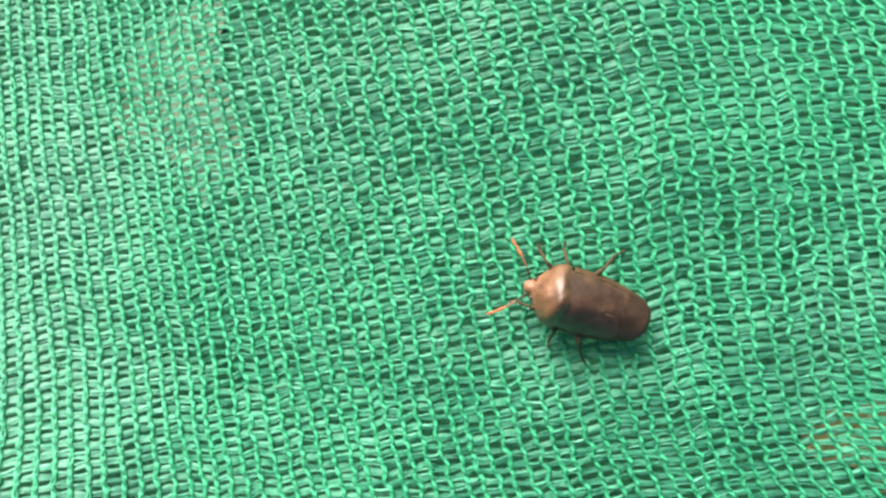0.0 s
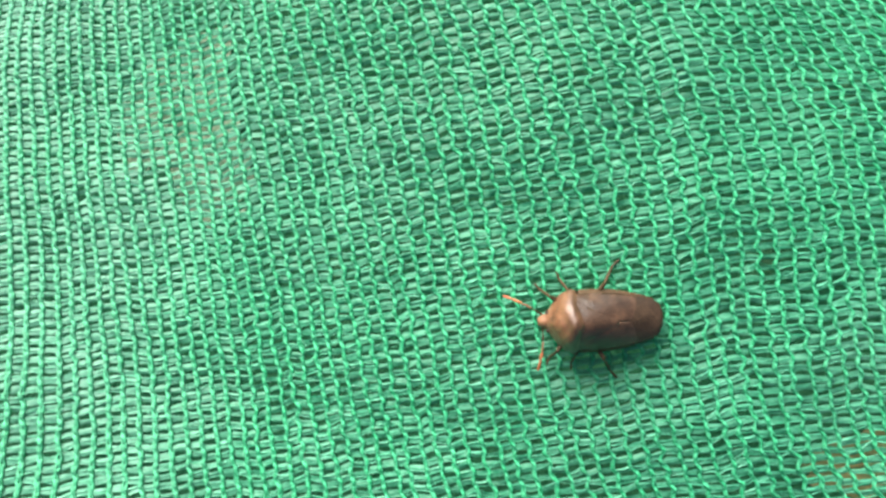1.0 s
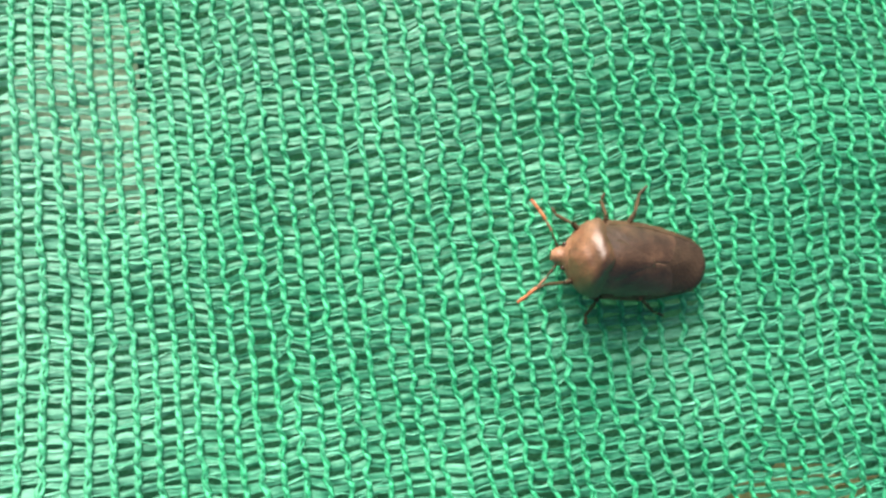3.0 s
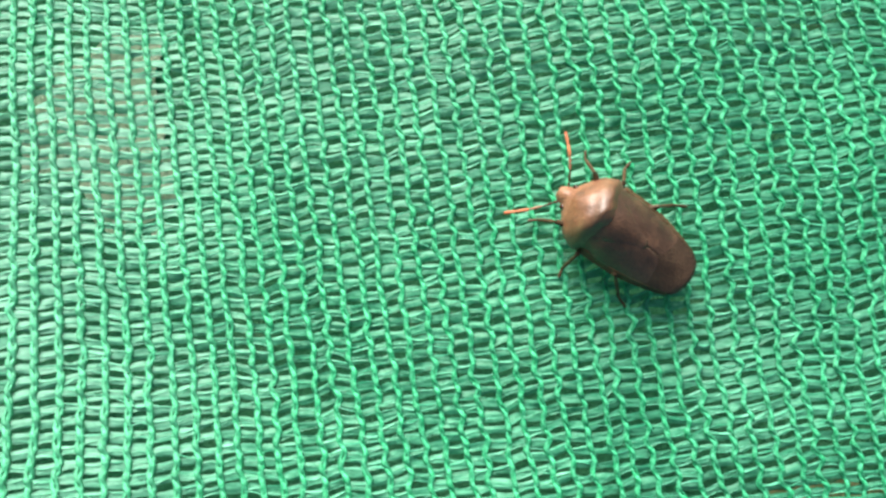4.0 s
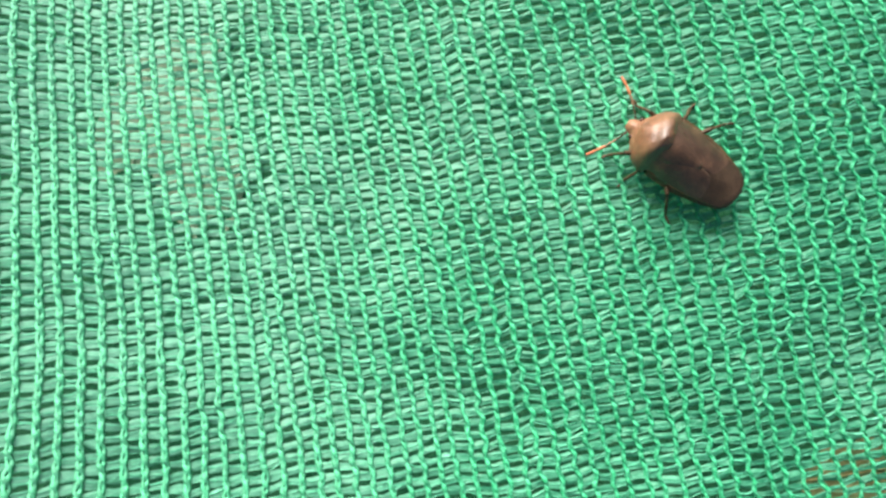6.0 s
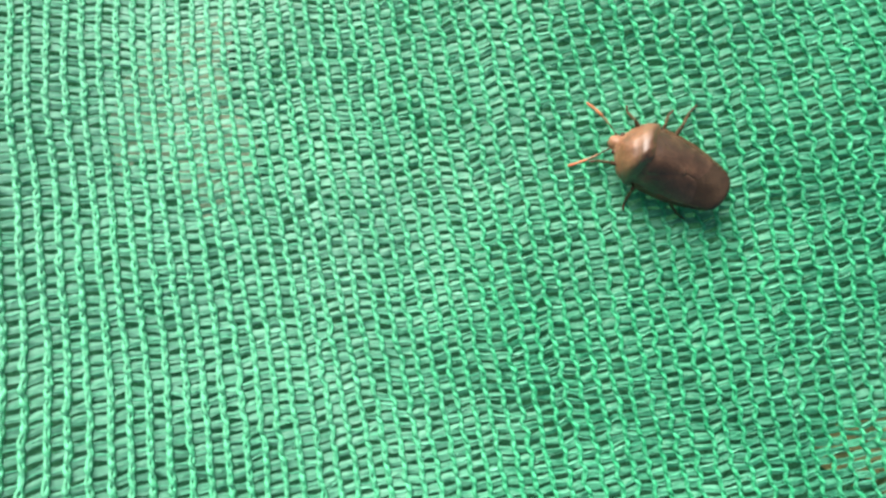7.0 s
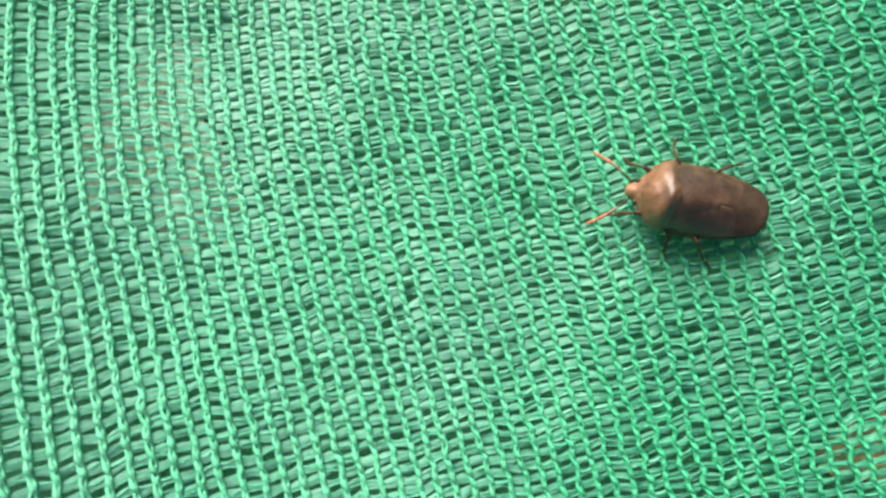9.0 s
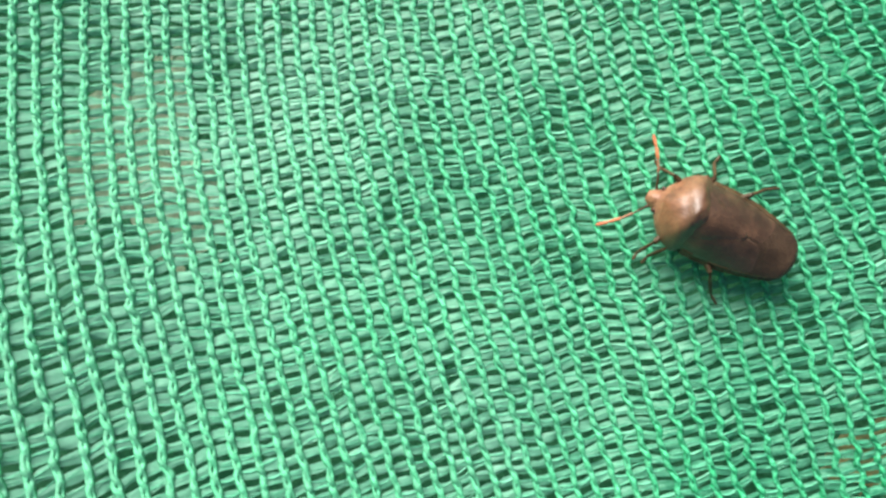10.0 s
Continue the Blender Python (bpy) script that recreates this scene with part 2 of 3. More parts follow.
net = tagged(new("shade_net"), "green knitted plastic shade net lying in soft folds over the ground", "shade net", kind="structure")
SEG = 6
for i in range(NU + 1):
    v = np.linspace(0, NV, NV * SEG + 1)
    ku, kv = knot(i, v)
    wide = 0.105 - 0.035 * slack[i]
    turn = v + np.interp(v, KN, rng.normal(0, 0.10, NV + 2))
    pieces = []
    for side in (1, -1):
        off = side * wide * np.sin(np.pi * turn) * np.interp(v, KN, rng.uniform(0.5, 1.4, NV + 2)) + np.interp(2 * v, np.arange(2 * NV + 2), rng.normal(0, 0.018, 2 * NV + 2))
        lift = 0.00016 + side * 0.00008 * np.cos(np.pi * turn) + 0.00005 * np.interp(v, KN, rng.normal(0, 1, NV + 2))
        rad = (0.000255 - 0.00007 * slack[i]) * (1 + (0.26 + 0.04 * slack[i]) * np.cos(2 * np.pi * turn)) * np.interp(2 * v, np.arange(2 * NV + 2), rng.uniform(0.78, 1.2, 2 * NV + 2))
        pieces.append(tube(on_net(ku + off, kv, lift), rad, 5))
    part_mesh("chain_stitch", mesh_of("chain_stitch", *joined(pieces), M_YARN), net)

# laid-in tape: at each course a fibrillated band of up to seven slim ribbons crosses from wale to wale
COURSE = 0.0013


def tilt_field(u, v):
    """How far the tapes of a neighbourhood lean together (radians)."""
    return 0.06 * np.sin(0.33 * u + 0.11 * v) + 0.06 * np.sin(0.17 * u - 0.21 * v + 1.3) + 0.05 * np.sin(0.05 * u + 0.37 * v + 2.0)


def ribbons(cu, cv, half, tw, up, relief):
    """Verts and quads of slim films: middle line (k, n), half width, twist, lift, and relief (k, n, m) across the width."""
    k, n, m = relief.shape
    w = np.linspace(-1, 1, m)
    lift = up[..., None] + w * (half * np.sin(tw))[..., None] * COURSE + relief
    place = on_net(np.repeat(cu[..., None], m, 2), cv[..., None] + w * (half * np.cos(tw))[..., None], 0.0)
    place[..., 2] += lift
    idx = np.arange(k * n * m).reshape(k, n, m)
    f = np.stack([idx[:, :-1, :-1], idx[:, 1:, :-1], idx[:, 1:, 1:], idx[:, :-1, 1:]], -1).reshape(-1, 4)
    return place.reshape(-1, 3), f


s = np.linspace(-0.04, 1.04, 7)
arch = np.clip(np.sin(np.pi * np.clip(s, 0, 1)), 0, 1)
ACROSS = np.linspace(-1, 1, 7)
for i in range(NU):
    j = np.arange(NV - 1, dtype=float)
    k = NV - 1
    loose = slack[i]
    lean = -0.045 + 0.05 * rng.normal() + rng.normal(0, 0.035, k) * np.where(rng.random(k) < 0.15, 2.4, 1.0)
    step = rng.normal(0, 0.13) + np.cumsum(rng.normal(0, 0.015, k)) + rng.normal(0, 0.03, k)      # courses of neighbouring gaps do not quite meet

    def crossing(mid, tilt, bow):
        ua, wa = knot(i, np.clip(j + step + mid - tilt, 0, NV))
        ub, wb = knot(i + 1, np.clip(j + step + mid + tilt, 0, NV))
        return ua[:, None] + (ub - ua)[:, None] * s, wa[:, None] + (wb - wa)[:, None] * s + bow[:, None] * arch

    # the band: a crumpled film whose two edges run at odds, so that the gaps between courses are wedges
    near, far = rng.normal(0.345, 0.075, (k, 2)), rng.normal(0.345, 0.075, (k, 2))
    thick = np.clip(rng.normal(0.345 - 0.02 * loose, 0.055, k), 0.16, 0.46)
    cu, cv = crossing(0.3, lean, rng.normal(0, 0.05, k))
    top = near[:, :1] * (1 - s) + near[:, 1:] * s + (thick - near.mean(1))[:, None] * arch
    low = far[:, :1] * (1 - s) + far[:, 1:] * s + (thick - far.mean(1))[:, None] * arch
    half = np.clip(0.5 * (top + low), 0.10, 0.56)
    cv = cv + 0.5 * (top - low)
    tw = tilt_field(U0 + i, V0 + j)[:, None] + rng.normal(0, 0.15, k)[:, None] + rng.normal(0, 0.4, k)[:, None] * (s - 0.5)
    up = rng.uniform(-0.00010, 0.00002, k)[:, None] + 0.00007 * arch
    fold = 0.00009 * rng.uniform(0.2, 1.5, k)[:, None, None] * (1 - ACROSS**2) * (0.55 + 0.45 * arch)[:, None]      # drawn into a soft roll
    for waves, high in ((0.8, 0.000045), (1.7, 0.000032), (2.6, 0.000016)):
        ph = rng.uniform(0, 6.3, k)[:, None, None] + rng.normal(0, 1.6, k)[:, None, None] * s[:, None]
        fold += high * rng.uniform(0.2, 1.4, k)[:, None, None] * np.sin(np.pi * waves * ACROSS + ph)
    fold += rng.normal(0, 0.000018, fold.shape)
    films, ff = ribbons(cu, cv, half, tw, up, fold)
    # folded edges and split fibres of the band: pale narrow rungs on top, some missing
    rv, rf, n0 = [films], [ff], len(films)
    for mid, gone, bold in ((0.00, 0.35, 1.35), (0.18, 0.65, 0.8), (0.42, 0.65, 0.8), (0.60, 0.55, 1.1)):
        keep = rng.random(k) >= gone
        cu, cv = crossing(mid, lean + rng.normal(0, 0.09, k), rng.normal(0, 0.07, k) - (mid - 0.3) * 0.3)
        size = bold * rng.uniform(0.020, 0.055, k)[:, None] * (0.55 + 0.6 * np.sin(np.pi * np.clip(s + rng.uniform(-0.3, 0.3, k)[:, None], 0, 1)))
        twist = tilt_field(U0 + i, V0 + j)[:, None] + rng.normal(0, 0.4, k)[:, None] * np.ones(len(s))
        lift = rng.uniform(0.00012, 0.00024, k)[:, None] + 0.00005 * arch
        v, f = ribbons(cu[keep], cv[keep], size[keep], twist[keep], lift[keep], np.broadcast_to(np.array([0, 0.00004, 0]), (int(keep.sum()), len(s), 3)))
        rv.append(v)
        rf.append(f + n0)
        n0 += len(v)
    me = mesh_of("inlay_tape", np.concatenate(rv), np.concatenate(rf), M_TAPE)
    me.materials.append(M_RUNG)
    me.polygons.foreach_set("material_index", (np.arange(len(me.polygons)) >= len(ff)).astype(np.int32))
    part_mesh("inlay_tape", me, net)

# the rest of the net, running on to all sides, as plain strips
def strip_set(across, along, lo, hi, width, wales):
    c, t, w = np.meshgrid(across, np.linspace(lo, hi, along), (-width, width), indexing="ij")
    x, y = place_of(*((c + w, t) if wales else (t, c + w)))
    v = np.stack([x * S, y * S, net_height(x * S, y * S) + (0.0002 if wales else 0)], -1)
    k = np.arange(x.size).reshape(x.shape)
    f = np.stack([k[:, :-1, 0], k[:, 1:, 0], k[:, 1:, 1], k[:, :-1, 1]], -1).reshape(-1, 4)
    return v.reshape(-1, 3), f


FAR_U, FAR_V = 230, 360
for lo, hi, a, b in ((-FAR_U, U0 - 1, -FAR_V, FAR_V), (U1 + 1, FAR_U, -FAR_V, FAR_V), (U0, U1, -FAR_V, V0), (U0, U1, V1, FAR_V)):
    wales = strip_set(np.arange(lo, hi + 1), 60, a, b, 0.17, True)
    tagged(part_mesh("outer_stitches", mesh_of("outer_stitches", *wales, M_YARN), net), kind="stuff")
    bands = strip_set(np.arange(a, b) + 0.4, 40, lo, hi, 0.36, False)
    tagged(part_mesh("outer_tapes", mesh_of("outer_tapes", *bands, M_TAPE), net), kind="stuff")

# ---- the ground under the net ----
GROUND = -0.30
span = np.linspace(-1, 1, 181)
span = 2.0 * span + 78.0 * span**5          # fine near the net, coarse far off
gx, gy = np.meshgrid(span, span, indexing="ij")


def ground_height(x, y):
    return GROUND + 0.012 * np.sin(x * 5.1 + 1) * np.cos(y * 4.7) + 0.004 * np.sin(x * 23) * np.sin(y * 19 + 2)


idx = np.arange(gx.size).reshape(gx.shape)
gf = np.stack([idx[:-1, :-1], idx[1:, :-1], idx[1:, 1:], idx[:-1, 1:]], -1).reshape(-1, 4)
tagged(new("ground", mesh_of("ground", np.stack([gx, gy, ground_height(gx, gy)], -1).reshape(-1, 3), gf, M_EARTH)), "dark ground under the net, its green light painted in", "ground", kind="structure")


def dry_leaf(x, y, turn, length, width, mat, label):
    p, q = np.meshgrid(np.linspace(0, 1, 21), np.linspace(-1, 1, 11), indexing="ij")
    half = width * np.sin(np.pi * p ** 0.8) ** 0.8 * (1 + 0.08 * np.sin(p * 31 + q))
    lx, ly = length * (p - 0.5), half * q
    lz = 0.008 + 0.06 * np.abs(ly) + 0.004 * np.sin(p * 4 + turn) + 0.002 * np.sin(p * 25) * np.abs(q)
    c, n = math.cos(radians(turn)), math.sin(radians(turn))
    v = np.stack([lx, ly, lz], -1).reshape(-1, 3)
    k = np.arange(p.size).reshape(p.shape)
    f = np.stack([k[:-1, :-1], k[1:, :-1], k[1:, 1:], k[:-1, 1:]], -1).reshape(-1, 4)
    low = v - np.array([0, 0, 0.0006])
    leaf = new("dry_leaf", mesh_of("dry_leaf", np.concatenate([v, low]), np.concatenate([f, f[:, ::-1] + p.size]), mat))
    t = np.linspace(-0.62, 0.48, 24)
    rib = np.stack([length * t, 0 * t, 0.0084 + 0.004 * np.sin((np.clip(t, -0.5, 0.5) + 0.5) * 4 + turn)], -1)
    part_mesh("midrib", mesh_of("midrib", *tube(rib, 0.0009 * (1 - 0.8 * (t + 0.62) / 1.1), 6), mat), leaf)
    leaf.matrix_world = pose(x, y, float(ground_height(x, y)) - 0.006, 0, 0, turn)
    return tagged(leaf, label, "leaf", "dry leaves on the ground")


def leaf_material(name, dark, light):
    m, n, l, b = material(name)
    tx, rp = noise_ramp(n, l, 60, [(0.3, dark), (0.7, light)], 6, 0.6, (1, 4, 1))
    l.new(rp.outputs[0], b.inputs["Base Color"])
    b.inputs["Roughness"].default_value = 0.7
    bump(n, l, b, tx.outputs["Fac"], 0.6, 0.002)
    return m


M_STRAW = leaf_material("pale_dry_leaf", (0.40, 0.42, 0.30), (0.56, 0.57, 0.43))
M_RUST = leaf_material("rusty_dry_leaf", (0.26, 0.22, 0.09), (0.38, 0.32, 0.15))
dry_leaf(-0.200, 0.098, 62, 0.115, 0.030, M_STRAW, "pale straw-coloured dry leaf lying on dark earth")
dry_leaf(-0.178, 0.070, 100, 0.095, 0.024, M_STRAW, "pale straw-coloured dry leaf lying on dark earth")
dry_leaf(0.193, -0.092, 12, 0.095, 0.017, M_RUST, "rusty-brown dry leaf lying on dark earth")
dry_leaf(0.212, -0.106, -20, 0.085, 0.018, M_RUST, "rusty-brown dry leaf lying on dark earth")
dry_leaf(0.182, -0.118, 35, 0.050, 0.010, M_RUST, "rusty-brown dry leaf lying on dark earth")

# ---- the shield bug ----
# Body space: x towards the head, y to its left side, z up from the net; metres.
BL = 0.0147
STAND = 0.0007      # how far the legs lift the body
LEN = np.array([0.00, 0.03, 0.07, 0.10, 0.14, 0.18, 0.22, 0.26, 0.31, 0.40, 0.50, 0.60, 0.70, 0.80, 0.88, 0.94, 0.98, 1.00])
WID = np.array([0.030, 0.054, 0.072, 0.112, 0.172, 0.216, 0.241, 0.249, 0.247, 0.247, 0.246, 0.238, 0.220, 0.196, 0.172, 0.146, 0.104, 0.050])
TOP = np.array([0.095, 0.118, 0.135, 0.165, 0.212, 0.245, 0.266, 0.279, 0.284, 0.272, 0.250, 0.224, 0.197, 0.170, 0.150, 0.137, 0.128, 0.122])
RIM = np.array([0.080, 0.085, 0.090, 0.094, 0.104, 0.120, 0.135, 0.143, 0.144, 0.138, 0.132, 0.128, 0.123, 0.117, 0.113, 0.110, 0.108, 0.107])
LOW = np.array([0.065, 0.058, 0.052, 0.048, 0.044, 0.040, 0.037, 0.035, 0.034, 0.032, 0.032, 0.034, 0.038, 0.046, 0.056, 0.070, 0.084, 0.095])


def profile(s, table):
    """A smooth curve through the table (cubic through four neighbours)."""
    s = np.clip(np.asarray(s, float), 0, 1)
    k = np.clip(np.searchsorted(LEN, s, side="right") - 1, 0, len(LEN) - 2)
    m = np.gradient(table, LEN)
    d = LEN[k + 1] - LEN[k]
    t = (s - LEN[k]) / d
    return (2*t**3 - 3*t**2 + 1) * table[k] + (t**3 - 2*t**2 + t) * d * m[k] + (3*t**2 - 2*t**3) * table[k + 1] + (t**3 - t**2) * d * m[k + 1]


def back(s, a, up=0.0):
    """A place on the bug's back: s from head tip 0 to tail 1, a from its right rim -1 to its left rim 1."""
    w, top, rim = profile(s, WID), profile(s, TOP), profile(s, RIM)
    z = rim + 1.4 * (top - rim) * np.clip(1 - np.abs(a) ** 1.8, 0, 1) ** 0.85
    return np.stack([BL * (0.5 - s), BL * w * a, BL * z + up], -1)


def belly(s, a):
    w, rim, low = profile(s, WID), profile(s, RIM), profile(s, LOW)
    z = rim - (rim - low) * np.clip(1 - np.abs(a) ** 2.4, 0, 1) ** 0.6
    return np.stack([BL * (0.5 - s), BL * w * a, BL * z], -1)


def sheet(fn, n, m, close=None):
    """Quads over fn(p, q), p and q from 0 to 1; with close a second layer under it and walls round it."""
    p, q = np.meshgrid(np.linspace(0, 1, n), np.linspace(0, 1, m), indexing="ij")
    v = fn(p, q)
    idx = np.arange(n * m).reshape(n, m)
    f = np.stack([idx[:-1, :-1], idx[:-1, 1:], idx[1:, 1:], idx[1:, :-1]], -1).reshape(-1, 4)
    if close is None:
        return v.reshape(-1, 3), f
    low = v - np.array([0, 0, close])
    ring = np.concatenate([idx[:, 0], idx[-1, 1:], idx[-2::-1, -1], idx[0, -2:0:-1]])
    nxt = np.roll(ring, -1)
    wall = np.stack([ring, nxt, nxt + n * m, ring + n * m], -1)
    return np.concatenate([v.reshape(-1, 3), low.reshape(-1, 3)]), np.concatenate([f, f[:, ::-1] + n * m, wall])


def bug_part(name, geometry, mat, parent, label=""):
    return part_mesh(name, mesh_of(name, *geometry, mat), parent, label)


bug = tagged(new("shield_bug"), "brown shield bug with orange antennae walking on green net", "insect")

bug_part("abdomen", sheet(lambda p, q: belly(0.10 + 0.90 * p, 2 * q - 1), 40, 25), M_LEG, bug, "brown underside")
# head: blunt snout
bug_part("head", joined([sheet(lambda p, q: back(0.0 + 0.13 * p, 2 * q - 1, 0.00004), 12, 15), sheet(lambda p, q: belly(0.13 * p, 2 * q - 1), 12, 15)]), M_HEAD, bug, "pale tan blunt head")
# pronotum: collar with a raised hind ridge and square shoulders
def pronotum(p, q):
    a = 2 * q - 1
    s0 = 0.095 + 0.030 * np.abs(a) ** 2
    s1 = 0.310 + 0.045 * np.cos(a * np.pi / 2)
    s = s0 + (s1 - s0) * p
    v = back(s, a * 1.0, 0.00012)
    v[..., 2] += 0.00050 * np.exp(-np.abs((p - 0.68) / np.where(p < 0.68, 0.36, 0.17)) ** 2) * (1 - np.abs(a) ** 4) - 0.00016 * np.exp(-((p - 1.0) / 0.10) ** 2)
    v[..., 2] += 0.00015 * np.sin(p * 8 + 1) * np.cos(a * 4.5) * (1 - a**2) + 0.00006 * np.sin(p * 21 + 3 * a) * np.sin(a * 11 + 1) * (1 - a**2)
    v[..., 1] *= 1 + 0.06 * np.exp(-((p - 0.82) / 0.16) ** 2) * np.abs(a) ** 3
    return v
bug_part("pronotum", sheet(pronotum, 26, 33, 0.0004), M_PRONOTUM, bug, "glossy brown pronotum with square shoulders")
def groove(s):
    """The furrow behind the pronotum."""
    return 0.00005 * np.exp(-((s - 0.345) / 0.032) ** 2)


# scutellum: long triangle
def scutellum(p, q):
    a = 2 * q - 1
    half = 0.60 * (1 - p) ** 0.8 + 0.07
    s = 0.285 + 0.345 * p
    return back(s, a * half, 0.00003 + 0.00008 * (1 - a**2) - groove(s))
bug_part("scutellum", sheet(scutellum, 22, 15, 0.0001), M_WING, bug, "brown triangular scutellum")
for sgn in (1, -1):
    def wing(p, q, sgn=sgn):
        s = 0.282 + 0.49 * p
        inner = np.clip(0.50 * (1 - (s - 0.30) / 0.33), 0.0, 1) ** 0.8
        a = inner + (0.93 - inner) * q
        s = s + 0.07 * p * (q - 0.3)
        return back(s, sgn * a, 0.00002 + 0.00006 * np.sin(np.pi * q) ** 0.6 * (1 - p**5) - groove(s) + 0.00005 * np.sin(s * 26 + 2 * q) * np.sin(q * 7) * (1 - p))
    g = sheet(wing, 26, 14, 0.00012)
    bug_part("hemelytron", g, M_WING, bug, "brown leathery forewing")
    def rim(p, q, sgn=sgn):
        s = 0.33 + 0.60 * p
        return back(s, sgn * (0.90 + 0.14 * q), 0.00004 - 0.0001 * q)
    bug_part("connexivum", sheet(rim, 30, 4, 0.00015), M_LEG, bug)
def membrane(p, q):
    a = 2 * q - 1
    s = 0.55 + 0.445 * p
    return back(s, a * 0.97, 0.00001 + 0.00004 * p)
bug_part("wing_membrane", sheet(membrane, 22, 21, 0.00012), M_MEMBRANE, bug, "smoky brown wing membrane")
for sgn in (1, -1):
    t = np.linspace(0, np.pi, 9)
    c = back(np.array([0.080]), np.array([sgn * 0.90]))[0]
    v, f = tube(c + np.stack([0.00030 * np.cos(t), np.zeros(9), np.zeros(9)], -1), 0.00028 * np.sin(t) + 1e-6, 10)
    bug_part("eye", (v, f), M_EYE, bug, "small dark eye")

# antennae: slim brown segments, orange ones at the end, hinged at the head's sides
ANTENNAE = []
for sgn in (1, -1):
    root = new("antenna")
    root.parent = bug
    root.location = (BL * 0.46, sgn * BL * 0.055, BL * 0.085)
    stops = np.array([0.0, 0.0005, 0.0016, 0.0029, 0.0041, 0.0053])
    for k in range(5):
        x = np.linspace(stops[k], stops[k + 1] - 0.00006, 7)
        path = np.stack([x, sgn * 0.00022 * np.sin(x / 0.0053 * np.pi), 0.00040 * np.sin(x / 0.0053 * np.pi) - 0.0002 * x / 0.0053], -1)
        fat = (0.00014, 0.00011, 0.00013, 0.00018, 0.00017)[k]
        r = fat * (0.72 + 0.28 * np.sin(np.linspace(0.25, np.pi - 0.3, 7)))
        bug_part("segment", tube(path, r, 7), M_RED if k >= 3 else M_LEG if k < 2 else M_HEAD, root, "orange tip segment" if k >= 3 else "")
    ANTENNAE.append(root)

# legs: thigh, shin and foot on a hip hinge
LEGS = []
HIPS = [(0.225, 0.0040), (0.335, 0.0042), (0.43, 0.0058)]
for n_leg, (s, reach) in enumerate(HIPS):
    for sgn in (1, -1):
        root = new("leg")
        root.parent = bug
        w = float(profile(s, WID))
        root.location = (BL * (0.5 - s), sgn * BL * w * 0.55, BL * 0.075)
        hip, knee = np.array([0, 0, 0.0]), np.array([reach * 0.50, 0, 0.0009])
        ankle = np.array([reach * 0.88, 0, -BL * 0.075 - STAND + 0.00040])
        toe = np.array([reach * 1.08, 0.0003 * sgn, -BL * 0.075 - STAND + 0.00025])
        def limb(a, b, fat, bend=0.0):
            t = np.linspace(0, 1, 8)[:, None]
            path = a + (b - a) * t + np.array([0, 0, bend]) * np.sin(np.pi * t)
            return tube(path, fat * (0.65 + 0.35 * np.sin(np.linspace(0.15, np.pi - 0.35, 8))), 7)
        bug_part("femur", limb(hip, knee, 0.00030, 0.0001), M_LEG, root)
        bug_part("tibia", limb(knee, ankle, 0.00019), M_LEG, root)
        bug_part("tarsus", limb(ankle, toe, 0.00015), M_LEG, root)
        LEGS.append((root, sgn, n_leg))

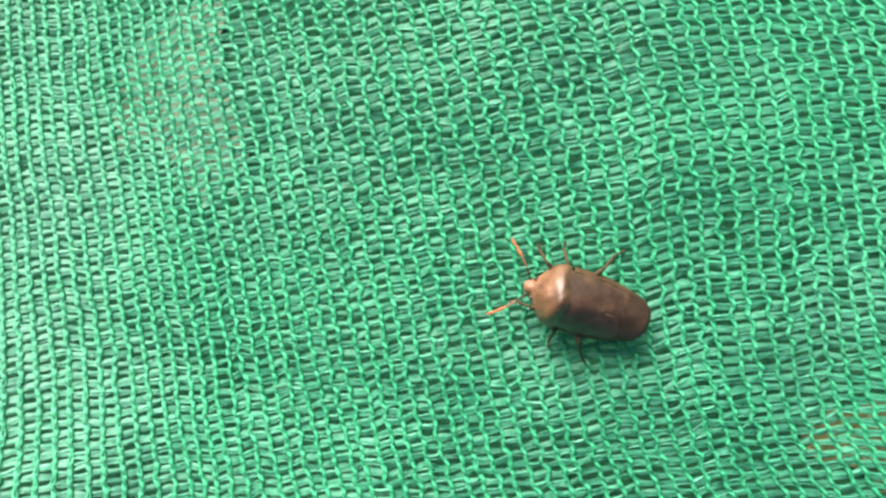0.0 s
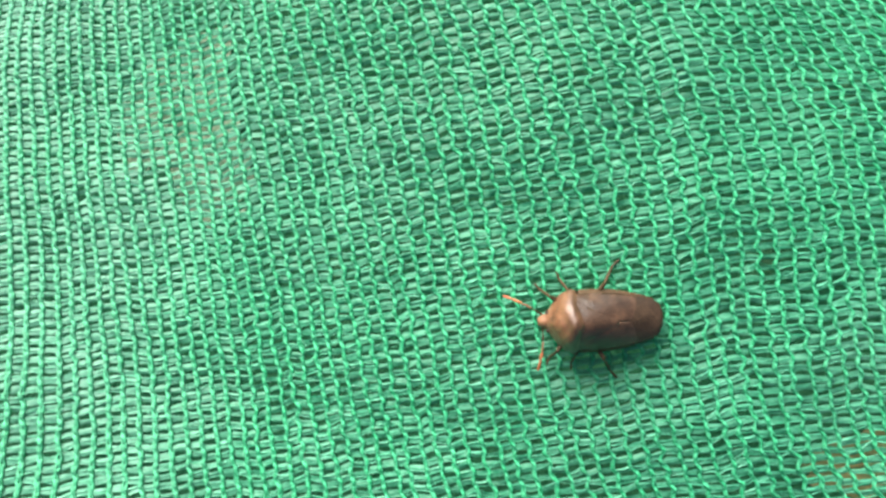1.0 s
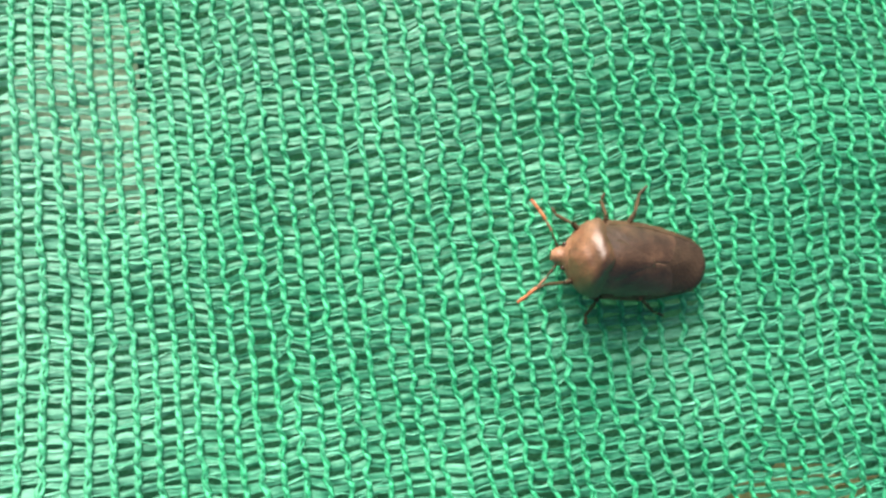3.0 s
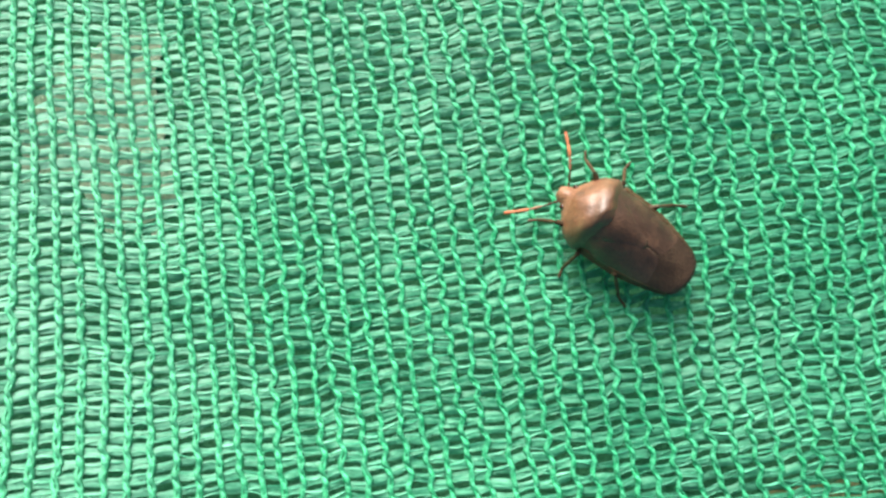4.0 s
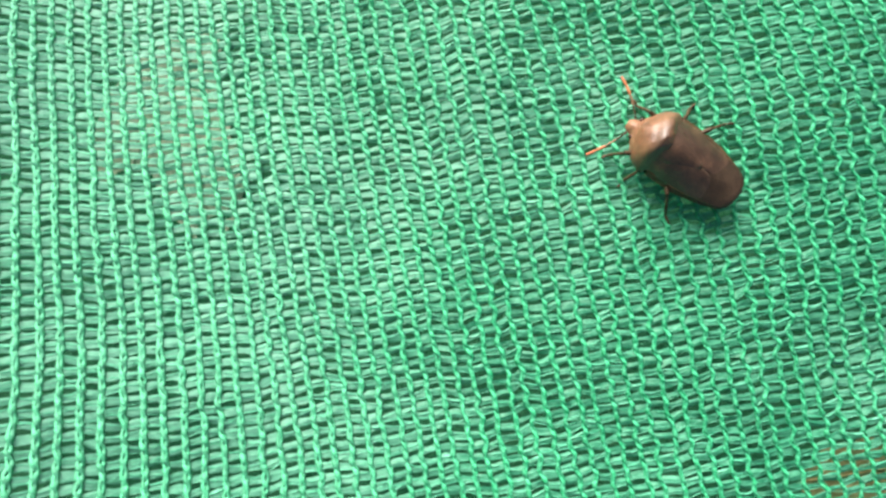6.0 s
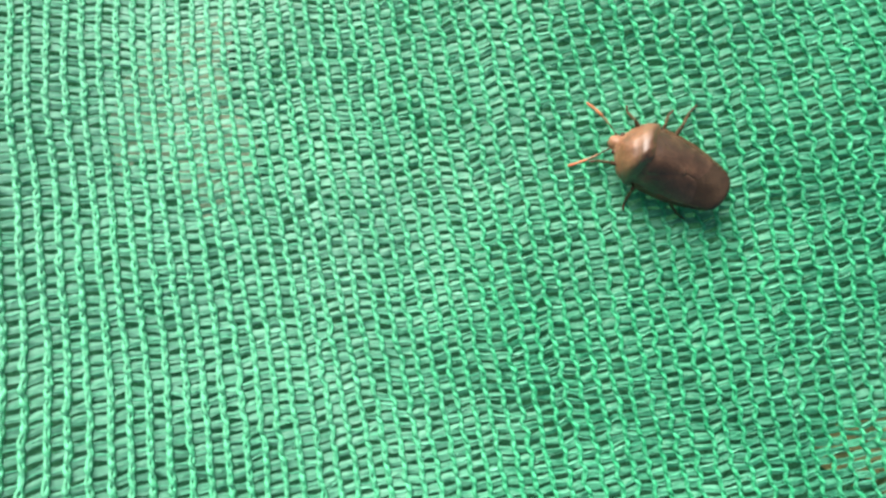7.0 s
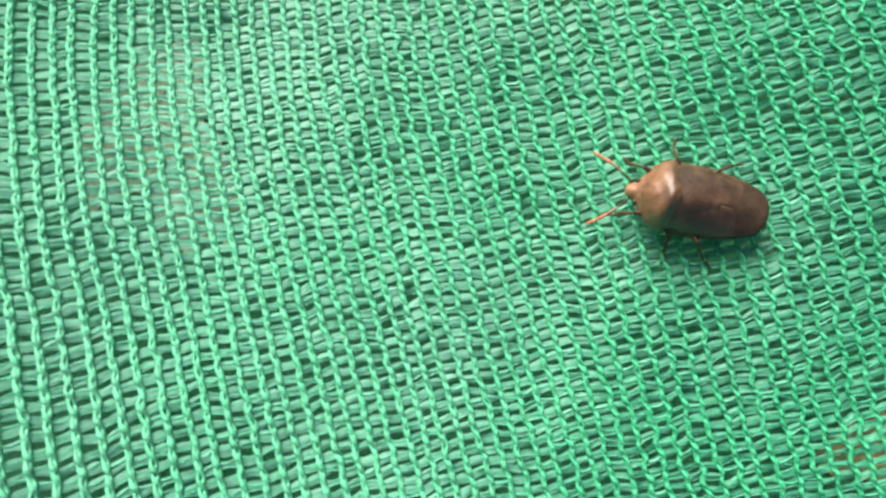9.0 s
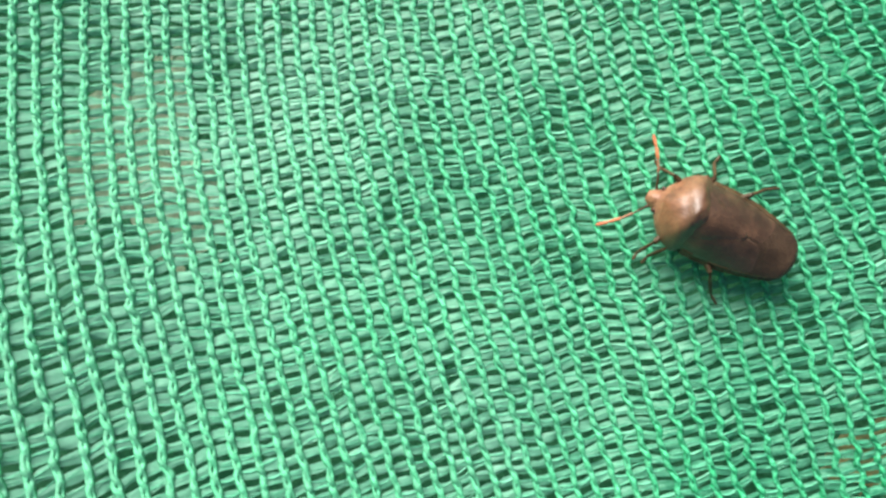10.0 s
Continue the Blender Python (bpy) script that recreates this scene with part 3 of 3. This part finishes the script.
# seconds, place, heading, slope of the net under it, antenna angles, leg angles (front, middle and hind of the right side, then of the left)
BUG_ROWS = [
    (0.0, 0.00807, -0.00618, 0.00259, 162.9, -0.003, 0.089, -48, 46, (41, 63, 123, 6, 88, 122)),
    (0.5, 0.00602, -0.00597, 0.00256, 170.2, 0.009, 0.090, -35, 61, (22, 62, 145, 5, 88, 100)),
    (1.0, 0.00411, -0.00428, 0.00269, 183.1, 0.018, 0.090, -28, 81, (32, 55, 125, 53, 73, 116)),
    (1.5, 0.00152, -0.00284, 0.00274, 186.8, 0.033, 0.090, -35, 55, (8, 88, 127, 53, 66, 117)),
    (2.0, -0.00037, -0.00190, 0.00274, 193.8, 0.043, 0.090, -35, 54, (25, 88, 115, 13, 73, 116)),
    (2.5, -0.00196, -0.00210, 0.00262, 183.7, 0.052, 0.090, -39, 41, (26, 88, 112, 50, 63, 115)),
    (3.0, -0.00316, -0.00306, 0.00244, 179.1, 0.058, 0.090, -57, 49, (36, 88, 115, 15, 77, 148)),
    (3.2, -0.00462, -0.00286, 0.00237, 179.4, 0.066, 0.089, -48, 48, (63, 85, 119, 18, 86, 122)),
    (4.3, -0.01012, 0.00235, 0.00220, 136.1, 0.094, 0.087, -53, 47, (32, 74, 140, 23, 86, 152)),
    (4.5, -0.01190, 0.00475, 0.00212, 133.9, 0.104, 0.085, -37, 38, (32, 88, 116, 49, 71, 151)),
    (5.0, -0.01463, 0.00863, 0.00216, 138.2, 0.118, 0.082, -40, 51, (14, 110, 122, 22, 116, 154)),
    (5.5, -0.01470, 0.00839, 0.00213, 138.2, 0.119, 0.082, -45, 54, (26, 113, 122, 19, 104, 157)),
    (5.7, -0.01593, 0.00983, 0.00216, 140.2, 0.125, 0.080, -37, 68, (11, 88, 122, 35, 63, 129)),
    (6.8, -0.02226, 0.01468, 0.00191, 152.8, 0.153, 0.072, -36, 50, (6, 88, 122, 32, 87, 142)),
    (7.0, -0.02392, 0.01396, 0.00165, 152.3, 0.157, 0.070, -21, 50, (35, 88, 95, 12, 93, 157)),
    (7.5, -0.02777, 0.01570, 0.00107, 164.5, 0.169, 0.063, -43, 51, (5, 113, 122, 27, 63, 147)),
    (8.0, -0.03112, 0.01625, 0.00050, 163.8, 0.175, 0.057, -49, 50, (32, 77, 129, 10, 111, 109)),
    (8.5, -0.03388, 0.01854, 0.00016, 169.8, 0.181, 0.049, -32, 90, (11, 88, 129, 70, 77, 142)),
    (9.0, -0.03565, 0.01951, -0.00005, 165.7, 0.185, 0.044, -28, 43, (17, 78, 147, 10, 99, 132)),
    (9.5, -0.03793, 0.02061, -0.00034, 154.7, 0.187, 0.038, -50, 43, (56, 88, 105, 5, 80, 160)),
    (10.0, -0.04016, 0.02351, -0.00058, 149.9, 0.193, 0.030, -61, 47, (19, 84, 136, 66, 57, 133)),
]


def bug_pose(x, y, z, heading, gx, gy):
    n = Vector((-gx, -gy, 1)).normalized()
    h = radians(heading)
    f = Vector((math.cos(h), math.sin(h), 0))
    f = (f - n * f.dot(n)).normalized()
    l = n.cross(f)
    m = Matrix((f, l, n)).transposed().to_4x4()
    return Matrix.Translation((x, y, z + STAND)) @ m


def motions():
    walk(bug, [(r[0], bug_pose(*r[1:7])) for r in BUG_ROWS])
    for root, sgn, col in ((ANTENNAE[1], -1, 7), (ANTENNAE[0], 1, 8)):
        place = root.location.copy()
        walk(root, [(r[0], pose(*place, 0, 0, r[col])) for r in BUG_ROWS])
    for root, sgn, n_leg in LEGS:
        place = root.location.copy()
        col = n_leg + (3 if sgn > 0 else 0)
        rows = []
        for r, after in zip(BUG_ROWS, BUG_ROWS[1:] + BUG_ROWS[-1:]):
            rows.append((r[0], pose(*place, 0, 0, sgn * r[9][col])))
            if after[0] - r[0] > 0.3:            # a swing forward lifts the foot
                swing = r[9][col] - after[9][col]
                rows.append(((r[0] + after[0]) / 2, pose(*place, 0, -min(9.0, 0.25 * max(0, swing)), sgn * (r[9][col] + after[9][col]) / 2)))
        walk(root, rows)


motions()
